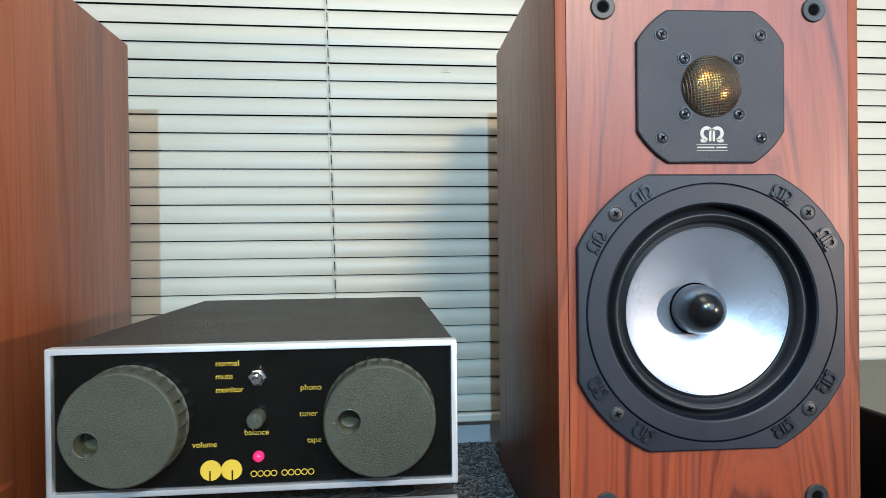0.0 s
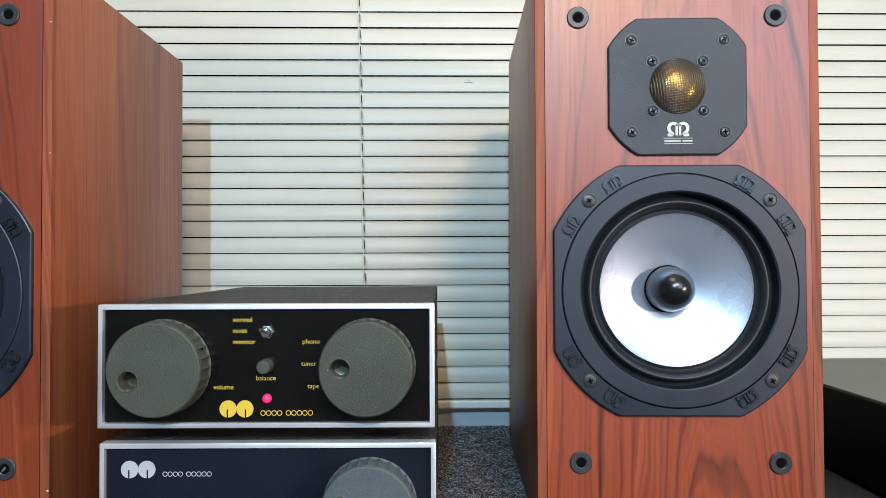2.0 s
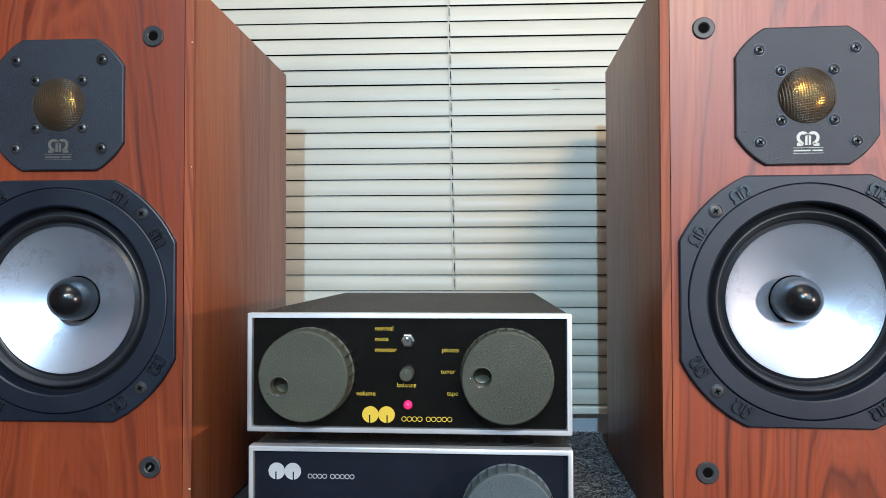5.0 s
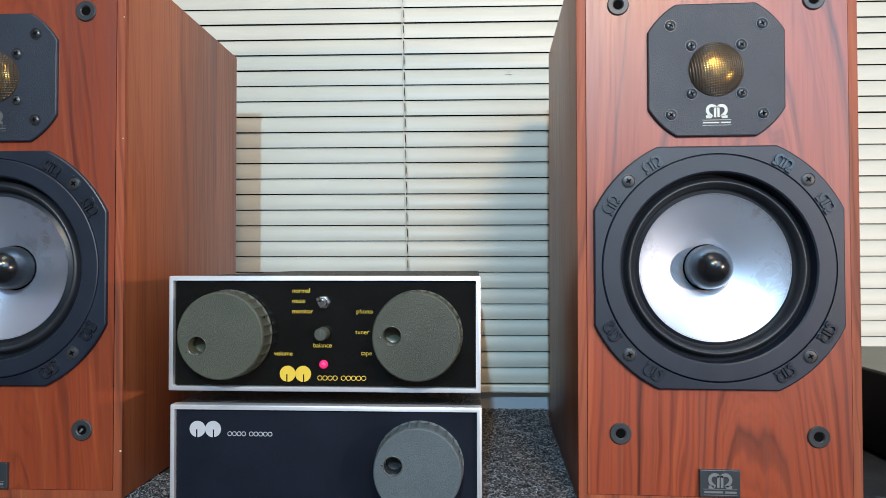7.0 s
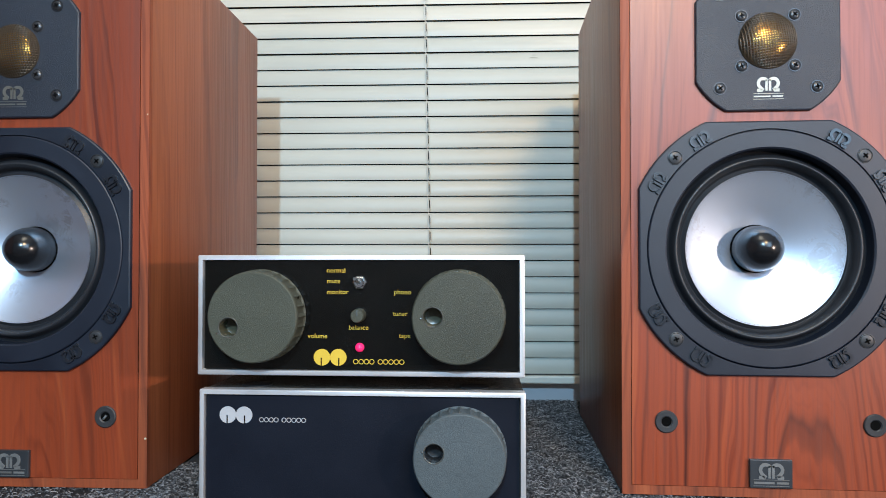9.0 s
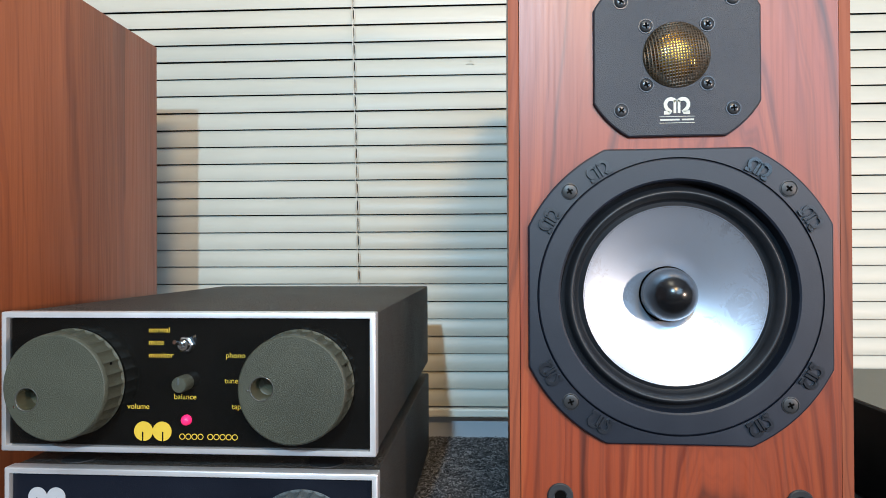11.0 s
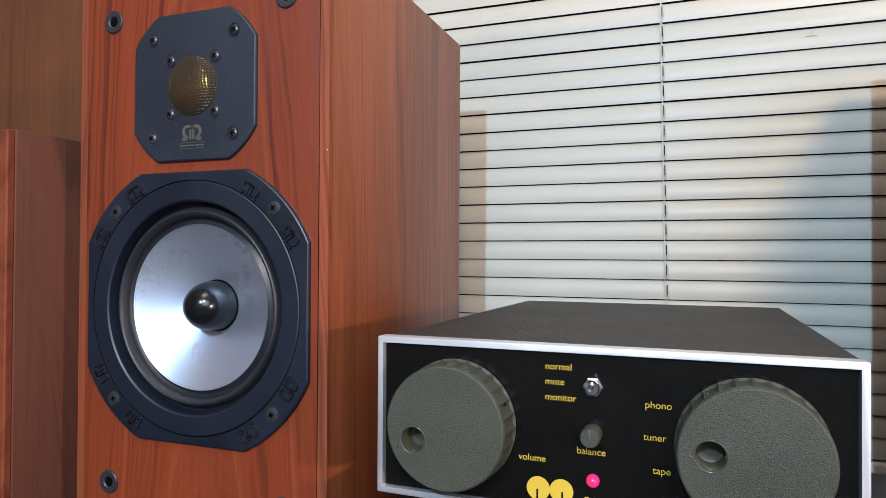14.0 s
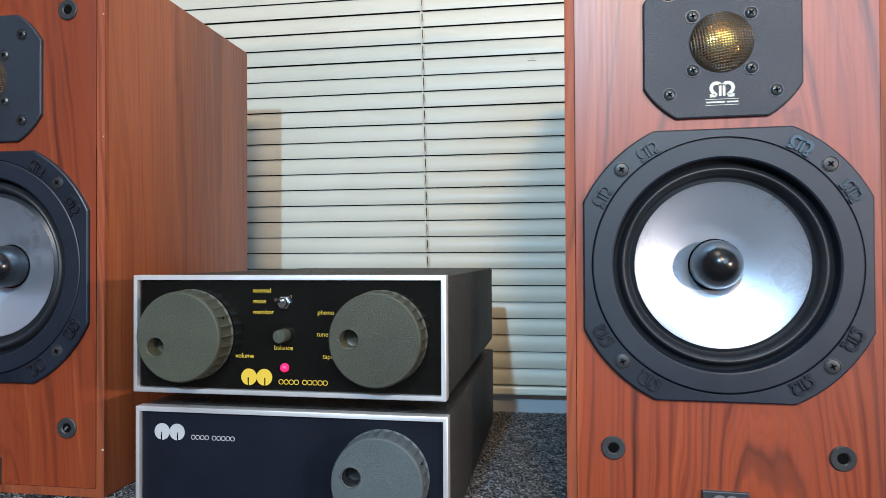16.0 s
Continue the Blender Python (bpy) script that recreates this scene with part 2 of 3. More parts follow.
def cone_metal():
    """Spun metal: fine rings round the axis and a few finger smudges."""
    m, nt, b = shader("spun_metal_cone", 0.3, 0.92, (0.68, 0.75, 0.86))
    sm = noise_at(nt, coords(nt, (1, 1, 1)), 60, 5, 0.72, 0.6)
    sp = noise_at(nt, coords(nt, (1, 1, 1)), 19, 3, 0.6)
    mask = mix(nt, ramp(nt, sm, [(0.52, grey(0.0)), (0.60, grey(1.0))]), ramp(nt, sp, [(0.47, grey(0.0)), (0.58, grey(1.0))]), 1.0, "MULTIPLY")
    nt.links.new(mix(nt, (0.70, 0.79, 0.93), (0.50, 0.55, 0.64), mask), b.inputs["Base Color"])
    nt.links.new(mix(nt, grey(0.41), grey(0.48), mask), b.inputs["Roughness"])
    bump(nt, b, noise_at(nt, coords(nt, (1, 1, 1)), 900, 2, 0.5), 0.06, 0.0002)
    return m


def carpet_pile():
    m, nt, b = shader("carpet_fibre", 0.9, 0, (0.06, 0.06, 0.065), 0, 0.2)
    geo = nt.nodes.new("ShaderNodeNewGeometry")
    c = ramp(nt, geo.outputs["Random Per Island"], [(0.0, (0.026, 0.027, 0.031)), (0.6, (0.088, 0.089, 0.095)), (1.0, (0.27, 0.27, 0.28))])
    nt.links.new(c, b.inputs["Base Color"])
    return m


SLAT = slat_paint()
CONE = cone_metal()
PILE = carpet_pile()
CARPET = plain("carpet_backing", (0.030, 0.031, 0.034), 0.95, 0, 700, 0.002, 1.0, 0.35, spec=0.1)
LED, led_nt, led_b = shader("red_led", 0.25, 0, (0.9, 0.03, 0.15))
led_b.inputs["Emission Color"].default_value = (1.0, 0.02, 0.16, 1)
led_b.inputs["Emission Strength"].default_value = 0.34
LAMP_GLASS, lamp_nt, lamp_b = shader("window_dark_glass", 0.05, 0, (0.01, 0.011, 0.013))


# ---------- mesh helpers ----------
def part(name, bm, material, parent=None, label="", smooth=None):
    me = bpy.data.meshes.new(name)
    bmesh.ops.recalc_face_normals(bm, faces=bm.faces)
    if smooth is not None:
        lim = radians(smooth)
        for f in bm.faces:
            f.smooth = True
        for e in bm.edges:
            e.smooth = len(e.link_faces) == 2 and e.calc_face_angle(0) < lim
    bm.to_mesh(me)
    bm.free()
    me.materials.append(material)
    ob = new(name, me)
    if parent:
        ob.parent = parent
    if label:
        tagged(ob, label)
    return ob


def thing(name, m, label, category, group="", kind=""):
    e = new(name)
    e.empty_display_size = 0.02
    e.matrix_world = m
    return tagged(e, label, category, group, kind)


def box(bm, x0, x1, y0, y1, z0, z1, bevel=0.0, segs=2):
    made = bmesh.ops.create_cube(bm, size=1, matrix=Matrix.Translation(((x0 + x1) / 2, (y0 + y1) / 2, (z0 + z1) / 2)) @ Matrix.Diagonal((x1 - x0, y1 - y0, z1 - z0, 1)))
    if bevel:
        edges = {e for v in made["verts"] for e in v.link_edges}
        bmesh.ops.bevel(bm, geom=list(edges), offset=bevel, segments=segs, profile=0.5, affect="EDGES")
    return bm


def boxed(*args, **kw):
    return box(bmesh.new(), *args, **kw)


def lathe(profile, n=48, cx=0.0, cz=0.0, bm=None):
    """Turns rows of (radius, y) about the axis along y through (cx, cz)."""
    bm = bm or bmesh.new()
    rings = []
    for r, y in profile:
        if r < 1e-6:
            rings.append([bm.verts.new((cx, y, cz))])
        else:
            rings.append([bm.verts.new((cx + r * math.cos(2 * math.pi * k / n), y, cz + r * math.sin(2 * math.pi * k / n))) for k in range(n)])
    for a, b in zip(rings, rings[1:]):
        for k in range(n):
            j = (k + 1) % n
            if len(a) == 1 and len(b) == 1:
                continue
            if len(a) == 1:
                bm.faces.new((a[0], b[j], b[k]))
            elif len(b) == 1:
                bm.faces.new((a[k], a[j], b[0]))
            else:
                bm.faces.new((a[k], a[j], b[j], b[k]))
    return bm


def outline_radius(a, half, radius):
    """Radius at angle a of a disc cut by a square."""
    c, s = abs(math.cos(a)), abs(math.sin(a))
    return min(radius, half / max(c, s, 1e-6))


def cut_plate(half, radius, thick, hole, n=160, bevel=0.0012):
    """A disc trimmed by a square, with a round hole; its front at y = -thick."""
    bm = bmesh.new()
    rows = []
    cut = math.acos(min(1, half / radius))
    angles = sorted({*(2 * math.pi * k / n for k in range(n)), *((q * math.pi / 2 + s * cut) % (2 * math.pi) for q in range(4) for s in (-1, 1))})
    for inset, y in ((0, 0.0), (0, -thick + bevel), (bevel * 0.35, -thick + bevel * 0.35), (bevel, -thick)):
        rows.append([bm.verts.new((max(0.001, outline_radius(a, half, radius) - inset) * math.cos(a), y, (outline_radius(a, half, radius) - inset) * math.sin(a))) for a in angles])
    if hole:
        rows.append([bm.verts.new((hole * math.cos(a), -thick, hole * math.sin(a))) for a in angles])
        rows.append([bm.verts.new((hole * math.cos(a), 0.004, hole * math.sin(a))) for a in angles])
    for a, b in zip(rows, rows[1:]):
        for k in range(len(angles)):
            j = (k + 1) % len(angles)
            bm.faces.new((a[k], a[j], b[j], b[k]))
    if not hole:
        bm.faces.new(rows[-1])
    return bm


def stroke(bm, pts, width, y, depth):
    """A flat band of even width along points in the x-z plane, raised from y to y - depth."""
    left, right = [], []
    for k, (x, z) in enumerate(pts):
        ax, az = pts[max(k - 1, 0)]
        bx, bz = pts[min(k + 1, len(pts) - 1)]
        d = math.hypot(bx - ax, bz - az) or 1
        nx, nz = -(bz - az) / d * width / 2, (bx - ax) / d * width / 2
        left.append((x + nx, z + nz))
        right.append((x - nx, z - nz))
    lo = [[bm.verts.new((x, y, z)) for x, z in side] for side in (left, right)]
    hi = [[bm.verts.new((x, y - depth, z)) for x, z in side] for side in (left, right)]
    for k in range(len(pts) - 1):
        bm.faces.new((hi[0][k], hi[0][k + 1], hi[1][k + 1], hi[1][k]))
        bm.faces.new((lo[0][k], lo[0][k + 1], hi[0][k + 1], hi[0][k]))
        bm.faces.new((lo[1][k], lo[1][k + 1], hi[1][k + 1], hi[1][k]))
    for k in (0, len(pts) - 1):
        bm.faces.new((lo[0][k], hi[0][k], hi[1][k], lo[1][k]))


def emblem(s, y, depth, turn=0.0, cx=0.0, cz=0.0, bm=None):
    """A plain mark: two arches leaning on a pair of upright bars, with small feet."""
    bm = bm or bmesh.new()
    c, n = math.cos(turn), math.sin(turn)

    def put(pts, w):
        stroke(bm, [(cx + (x * c - z * n) * s, cz + (x * n + z * c) * s) for x, z in pts], w * s, y, depth)

    for side in (-1, 1):
        loop = [(0.07, 0.30), (0.16, 0.42), (0.30, 0.46), (0.43, 0.43), (0.53, 0.32), (0.585, 0.16), (0.575, 0.00), (0.51, -0.15), (0.41, -0.27), (0.32, -0.35), (0.36, -0.41), (0.66, -0.41)]
        put([(side * x, 0.82 * z) for x, z in loop], 0.19)
        put([(side * 0.105, 0.32), (side * 0.105, -0.37)], 0.14)
    return bm


def screw(parent, name, x, z, r, y, flat=False):
    if flat:
        rows = [(r * 1.42, y + 0.0002), (r * 1.40, y - 0.0004), (r * 1.30, y - 0.0005), (r * 1.24, y + 0.0001), (r * 1.16, y - 0.0004), (r * 0.9, y - 0.0007), (r * 0.3, y - 0.0008), (0, y - 0.0008)]
    else:
        rows = [(r * 1.38, y + 0.0002), (r * 1.34, y - 0.0004), (r * 1.2, y - 0.0004), (r * 1.08, y + 0.0003), (r * 1.02, y - 0.0006), (r * 0.8, y - 0.0012), (r * 0.5, y - 0.0014), (0, y - 0.0014)]
    s = part(name, lathe(rows, 20, x, z), SOCKET if flat else SCREW, parent, smooth=35)
    # raised black cross painting the shade in the screw's drive slots
    c = bmesh.new()
    top = y - (0.0007 if flat else 0.0013)
    turn = 7 * (x + 2 * z) * 9
    for a in (turn, turn + math.pi / 2):
        stroke(c, [(x - r * 0.55 * math.cos(a), z - r * 0.55 * math.sin(a)), (x + r * 0.55 * math.cos(a), z + r * 0.55 * math.sin(a))], r * 0.3, top, 0.0003)
    part("cross_recess", c, HOLE, s)
    return s


def panel_with_hole(bm, x0, x1, z0, z1, y, hx, hz, r, n=64):
    """A flat rectangle with a round hole, facing -y."""
    corner = sorted(math.atan2(z - hz, x - hx) % (2 * math.pi) for x in (x0, x1) for z in (z0, z1))
    angles = sorted({*(2 * math.pi * k / n for k in range(n)), *corner})
    inner, outer, deep = [], [], []
    for a in angles:
        c, s = math.cos(a), math.sin(a)
        tx = ((x1 if c > 0 else x0) - hx) / c if abs(c) > 1e-9 else 1e9
        tz = ((z1 if s > 0 else z0) - hz) / s if abs(s) > 1e-9 else 1e9
        t = min(tx, tz)
        outer.append(bm.verts.new((hx + t * c, y, hz + t * s)))
        inner.append(bm.verts.new((hx + r * c, y, hz + r * s)))
        deep.append(bm.verts.new((hx + r * c, y + 0.040, hz + r * s)))
    for k in range(len(angles)):
        j = (k + 1) % len(angles)
        bm.faces.new((outer[k], outer[j], inner[j], inner[k]))
        bm.faces.new((inner[k], inner[j], deep[j], deep[k]))
    return bm


# ---------- setting ----------
CARPET_Z, BLIND_Y, TABLE_BACK = 0.0225, 0.420, 0.372
X0, X1, Y0, Y1, Z0, Z1 = -1.6, 2.2, -2.3, 0.434, -0.72, 1.72


def structure(name, label, category, bm, material, smooth=None):
    return tagged(part(name, bm, material, smooth=smooth), label, category, kind="structure")


structure("floor", "brown vinyl floor of the room", "floor", boxed(X0 - 0.1, X1 + 0.1, Y0 - 0.1, Y1 + 0.1, Z0 - 0.1, Z0), FLOOR)
structure("ceiling", "plain white painted ceiling", "ceiling", boxed(X0 - 0.1, X1 + 0.1, Y0 - 0.1, Y1 + 0.1, Z1, Z1 + 0.1), CEIL)
structure("wall_south", "plain grey painted wall behind the camera", "wall", boxed(X0 - 0.1, X1 + 0.1, Y0 - 0.1, Y0, Z0, Z1), WALL)
structure("wall_west", "brown wood-panelled side wall", "wall", boxed(X0 - 0.1, X0, Y0, Y1, Z0, Z1), PANEL_WOOD)
structure("wall_east", "plain painted side wall", "wall", boxed(X1, X1 + 0.1, Y0, Y1, Z0, Z1), CEIL)
wall = bmesh.new()
WX0, WX1, WZ0, WZ1 = -0.62, 1.35, 0.060, 1.35
box(wall, X0, WX0, Y1, Y1 + 0.14, Z0, Z1)
box(wall, WX1, X1, Y1, Y1 + 0.14, Z0, Z1)
box(wall, WX0, WX1, Y1, Y1 + 0.14, Z0, WZ0)
box(wall, WX0, WX1, Y1, Y1 + 0.14, WZ1, Z1)
structure("wall_north", "pale grey painted wall below the window", "wall", wall, WALL)
win = thing("window_1", Matrix.Identity(4), "dark window behind the closed blind", "window", kind="structure")
fr = bmesh.new()
box(fr, WX0, WX1, Y1 + 0.09, Y1 + 0.13, WZ0, WZ0 + 0.04)
box(fr, WX0, WX1, Y1 + 0.09, Y1 + 0.13, WZ1 - 0.04, WZ1)
box(fr, WX0, WX0 + 0.04, Y1 + 0.09, Y1 + 0.13, WZ0 + 0.04, WZ1 - 0.04)
box(fr, WX1 - 0.04, WX1, Y1 + 0.09, Y1 + 0.13, WZ0 + 0.04, WZ1 - 0.04)
part("window_frame", fr, TABLE_EDGE, win)
part("pane", boxed(WX0 + 0.04, WX1 - 0.04, Y1 + 0.105, Y1 + 0.111, WZ0 + 0.04, WZ1 - 0.04), LAMP_GLASS, win)
structure("wall_panel", "orange-brown wood panelling beside the window", "wall panel", boxed(X0, -0.60, 0.420, 0.4338, Z0, Z1, bevel=0.002), PANEL_WOOD)

# table with a carpet on it
table = thing("table", pose(0, 0, Z0), "dark table board under grey carpet", "table")
TH = CARPET_Z - 0.004 - Z0
part("tabletop", boxed(-1.25, 1.30, -0.16, TABLE_BACK, TH - 0.03, TH, bevel=0.003), TABLE_EDGE, table)
for lx in (-1.18, 1.23):
    for ly in (-0.10, 0.30):
        part("leg", boxed(lx - 0.03, lx + 0.03, ly - 0.03, ly + 0.03, 0, TH - 0.03, bevel=0.003), TABLE_EDGE, table)
cb = bmesh.new()
box(cb, -1.25, 1.30, -0.16, TABLE_BACK, CARPET_Z - 0.004, CARPET_Z)
carpet = tagged(part("carpet", cb, CARPET), "dark grey looped carpet covering the table", "carpet")


def fibres(areas):
    """Short curled tufts of pile lying in all directions."""
    rng = random.Random(5)
    verts, faces = [], []
    for x0, x1, y0, y1, count in areas:
        for _ in range(count):
            x, y = rng.uniform(x0, x1), rng.uniform(y0, y1)
            a, ln, w = rng.uniform(0, 2 * math.pi), rng.uniform(0.002, 0.0048), rng.uniform(0.00025, 0.0005)
            bend, h = rng.uniform(-1.2, 1.2), rng.uniform(0.0004, 0.0020)
            base = len(verts)
            px, py = x, y
            for k in range(4):
                t = k / 3
                b = a + bend * t
                if k:
                    px, py = px + math.cos(b) * ln / 3, py + math.sin(b) * ln / 3
                zz = CARPET_Z - 0.0003 + h * math.sin(math.pi * (0.15 + 0.75 * t))
                nx, ny = -math.sin(b) * w, math.cos(b) * w
                verts += [(px + nx, py + ny, zz), (px, py, zz + w), (px - nx, py - ny, zz)]
            for k in range(3):
                i = base + 3 * k
                faces += [(i, i + 1, i + 4, i + 3), (i + 1, i + 2, i + 5, i + 4)]
    me = bpy.data.meshes.new("carpet_pile")
    me.from_pydata(verts, [], faces)
    me.materials.append(PILE)
    ob = new("carpet_pile", me)
    ob.parent = carpet
    tagged(ob, "curled dark grey carpet pile", kind="stuff")


fibres([(0.09, 0.215, -0.06, TABLE_BACK, 19000), (-0.20, -0.095, -0.10, 0.12, 7500), (0.33, 0.50, -0.05, 0.08, 3000), (-0.45, -0.20, -0.08, 0.07, 5000), (0.2, 0.33, -0.08, 0.07, 4500)])

# blind
PITCH, LOW = 0.02028, 0.0457
blind = thing("venetian_blind", pose(0, BLIND_Y, 0), "closed cream aluminium venetian blind in the window", "blind")
BX0, BX1 = -0.585, 1.30


def slat_mesh():
    """A thin crowned strip, closed all round."""
    bm = bmesh.new()
    half, n, thick = 0.00968, 8, 0.0005
    loop = []
    for k in range(n + 1):
        t = 2 * k / n - 1
        loop.append((-0.0014 * (1 - t * t) + 0.0016 * t, half * t))
    loop += [(y + thick, z) for y, z in reversed(loop)]
    ends = [[bm.verts.new((x, y, z)) for y, z in loop] for x in (BX0, -0.2, 0.2, 0.6, BX1)]
    for a, b in zip(ends, ends[1:]):
        for k in range(len(loop)):
            m = (k + 1) % len(loop)
            bm.faces.new((a[k], a[m], b[m], b[k]))
    bm.faces.new(ends[0])
    bm.faces.new(ends[-1])
    return bm


first = None
sway = random.Random(3)
for k in range(60):
    z = LOW + PITCH / 2 + PITCH * k
    if first is None:
        first = part("slat", slat_mesh(), SLAT, blind, smooth=40)
        s = first
    else:
        s = new("slat", first.data)
        s.parent = blind
    s.matrix_basis = pose(0, sway.uniform(-0.0003, 0.0003), z + sway.uniform(-0.00015, 0.00015), sway.uniform(-0.6, 0.6), sway.uniform(-0.02, 0.02), 0)
part("bottom_rail", boxed(BX0, BX1, -0.008, 0.008, 0.0345, 0.0440, bevel=0.002), RAIL, blind, "cream metal bottom rail")
part("head_rail", boxed(BX0, BX1, -0.014, 0.014, 1.268, 1.30, bevel=0.002), RAIL, blind)


def tube(bm, pts, r, n=5):
    rings = []
    for k, p in enumerate(pts):
        p = Vector(p)
        d = (Vector(pts[min(k + 1, len(pts) - 1)]) - Vector(pts[max(k - 1, 0)])).normalized()
        u = d.orthogonal().normalized()
        if rings:
            u = (prev - d * prev.dot(d)).normalized()
        prev = u
        w = d.cross(u)
        rings.append([bm.verts.new(p + r * (math.cos(2 * math.pi * j / n) * u + math.sin(2 * math.pi * j / n) * w)) for j in range(n)])
    for a, b in zip(rings, rings[1:]):
        for j in range(n):
            i = (j + 1) % n
            bm.faces.new((a[j], a[i], b[i], b[j]))
    return bm


def ladder_x(z):
    return 0.0185 - 0.019 * (z - 0.196)


lad = bmesh.new()
tube(lad, [(ladder_x(0.05 + 0.01 * k) + 0.0004 * math.sin(k * 1.9), -0.0062 + 0.0004 * math.cos(k * 1.3), 0.05 + 0.01 * k) for k in range(120)], 0.00042)
part("ladder_cord", lad, CORD, blind, smooth=60)
for k in range(34):
    z = LOW + PITCH / 2 + PITCH * k
    b = bmesh.new()
    x = ladder_x(z)
    tube(b, [(x + 0.0003, -0.0060, z + 0.0085), (x + 0.0026, -0.0066, z + 0.0060), (x + 0.0030, -0.0068, z - 0.0005), (x + 0.0024, -0.0064, z - 0.0065), (x + 0.0002, -0.0056, z - 0.0092)], 0.00045)
    part("ladder_loop", b, CORD, blind, smooth=60)
    b = bmesh.new()
    stroke(b, [(x + 0.0017, z - 0.0050), (x + 0.0015, z + 0.0052)], 0.0009, -0.0052, 0.0002)
    part("cord_slot", b, HOLE, blind)


# ---------- loudspeakers ----------
W, D, H = 0.2000, 0.240, 0.406
WZ, TZ = 0.1724, 0.3165


def loudspeaker(m):
    sp = thing("loudspeaker", m, "rosewood-veneered two-way bookshelf loudspeaker with silver metal cone, standing on the carpet", "loudspeaker", "pair of loudspeakers")
    h, e = W / 2, 0.0065
    bm = boxed(-h, h, 0.004, D, 0, H, bevel=0.0007, segs=2)
    for f in [f for f in bm.faces if f.normal.y < -0.99]:
        bm.faces.remove(f)
    part("cabinet", bm, VENEER_SIDE, sp, "walnut-brown veneered cabinet", smooth=40)
    # edge banding round the baffle
    b = bmesh.new()
    o = 0.0001
    box(b, -h + o, -h + e, -0.0001, 0.0046, o, H - o)
    box(b, h - e, h - o, -0.0001, 0.0046, o, H - o)
    box(b, -h + e, h - e, -0.0001, 0.0046, o, e)
    box(b, -h + e, h - e, -0.0001, 0.0046, H - e, H - o)
    part("edge_band", b, VENEER_EDGE, sp, "lighter orange veneer edge")
    b = bmesh.new()
    q = e + 0.0004
    panel_with_hole(b, -h + q, h - q, WZ - 0.09, WZ + 0.09, -0.0004, 0, WZ, 0.073)
    box(b, -h + q, h - q, -0.0004, 0.008, q, WZ - 0.09)
    box(b, -h + q, h - q, -0.0004, 0.008, WZ + 0.09, H - q)
    part("baffle", b, VENEER, sp, "red-brown rosewood veneer front with dark streaks")

    # woofer
    wf = cut_plate(0.0884, 0.0980, 0.0030, 0.0830)
    wf.transform(Matrix.Translation((0, -0.0004, WZ)))
    wo = part("woofer_frame", wf, PLATE, sp, "black moulded woofer frame", smooth=18)
    y0 = -0.0034
    part("frame_ring", lathe([(0.0829, y0 + 0.0016), (0.0822, y0), (0.0816, y0 - 0.0004), (0.0703, y0 - 0.0002), (0.0692, y0 + 0.0006), (0.0687, y0 + 0.0040), (0.0682, y0 + 0.0125)], 96, 0, WZ), PLATE, wo, smooth=14)
    roll = [(0.0656 - 0.0064 * k / 10, y0 + 0.0074 - 0.0048 * math.sin(math.pi * k / 10)) for k in range(11)]
    part("surround", lathe([(0.0688, y0 + 0.0094), (0.0662, y0 + 0.0086)] + roll + [(0.0588, y0 + 0.0092), (0.0572, y0 + 0.0102), (0.0556, y0 + 0.0092), (0.0538, y0 + 0.0080)], 96, 0, WZ), RUBBER, sp, "black rubber surround", smooth=50)
    cone = [(0.0546, y0 + 0.0076)] + [(0.0540 - 0.0364 * t, y0 + 0.0080 + 0.0185 * t ** 0.92) for t in [k / 14 for k in range(15)]]
    part("cone", lathe(cone, 96, 0, 0), CONE, sp, "bright silver metal cone", smooth=50).matrix_basis = pose(0, 0, WZ)
    part("voice_coil_gap", lathe([(0.0180, y0 + 0.0262), (0.0176, y0 + 0.0330), (0, y0 + 0.0330)], 48, 0, WZ), HOLE, sp, smooth=40)
    plug = [(0.0168, y0 + 0.0320), (0.0168, y0 + 0.0218), (0.0165, y0 + 0.0206)]
    plug += [(0.0165 * math.cos(a), y0 + 0.0200 - 0.0190 * math.sin(a)) for a in [radians(d) for d in (4, 12, 22, 32, 42, 52, 62, 72, 82)]] + [(0, y0 + 0.0010)]
    part("phase_plug", lathe(plug, 48, 0, WZ), SHINY_BLACK, sp, "glossy black bullet-shaped phase plug", smooth=60)
    for sx in (-1, 1):
        for sz in (-1, 1):
            screw(wo, "screw", sx * 0.0633, WZ + sz * 0.0633, 0.0036, y0, True)
            base = math.atan2(sz, sx)
            for da in (-0.235, 0.235):
                a = base + da
                r = 0.0884
                mk = emblem(0.0108, y0 + 0.0001, 0.0015, a - math.pi / 2, r * math.cos(a), WZ + r * math.sin(a))
                part("raised_mark", mk, MARK, wo)
    # tweeter
    tp = cut_plate(0.0488, 0.0564, 0.0026, 0.0)
    tp.transform(Matrix.Translation((0, -0.0004, TZ)))
    tw = part("tweeter_plate", tp, TWEETER_PLATE, sp, "black textured tweeter plate", smooth=18)
    y1 = -0.0030
    part("dome_well", lathe([(0.0198, y1 - 0.0001), (0.0195, y1 - 0.0007), (0.0189, y1 - 0.0003), (0.0150, y1 - 0.00015), (0, y1 - 0.00012)], 48, 0, TZ), MESH, tw, smooth=40)
    dome = [(0.0142 * math.cos(a), y1 - 0.0003 - 0.0042 * math.sin(a)) for a in [radians(d) for d in range(0, 90, 9)]] + [(0, y1 - 0.0045)]
    part("dome", lathe(dome, 48, 0, TZ), GOLD, tw, "gold metal dome", smooth=60)
    wires = bmesh.new()
    R, cap, step = 0.0191, 0.0066, 0.00170
    for axis in (0, 1):
        k = -12
        while k <= 12:
            off = k * step
            k += 1
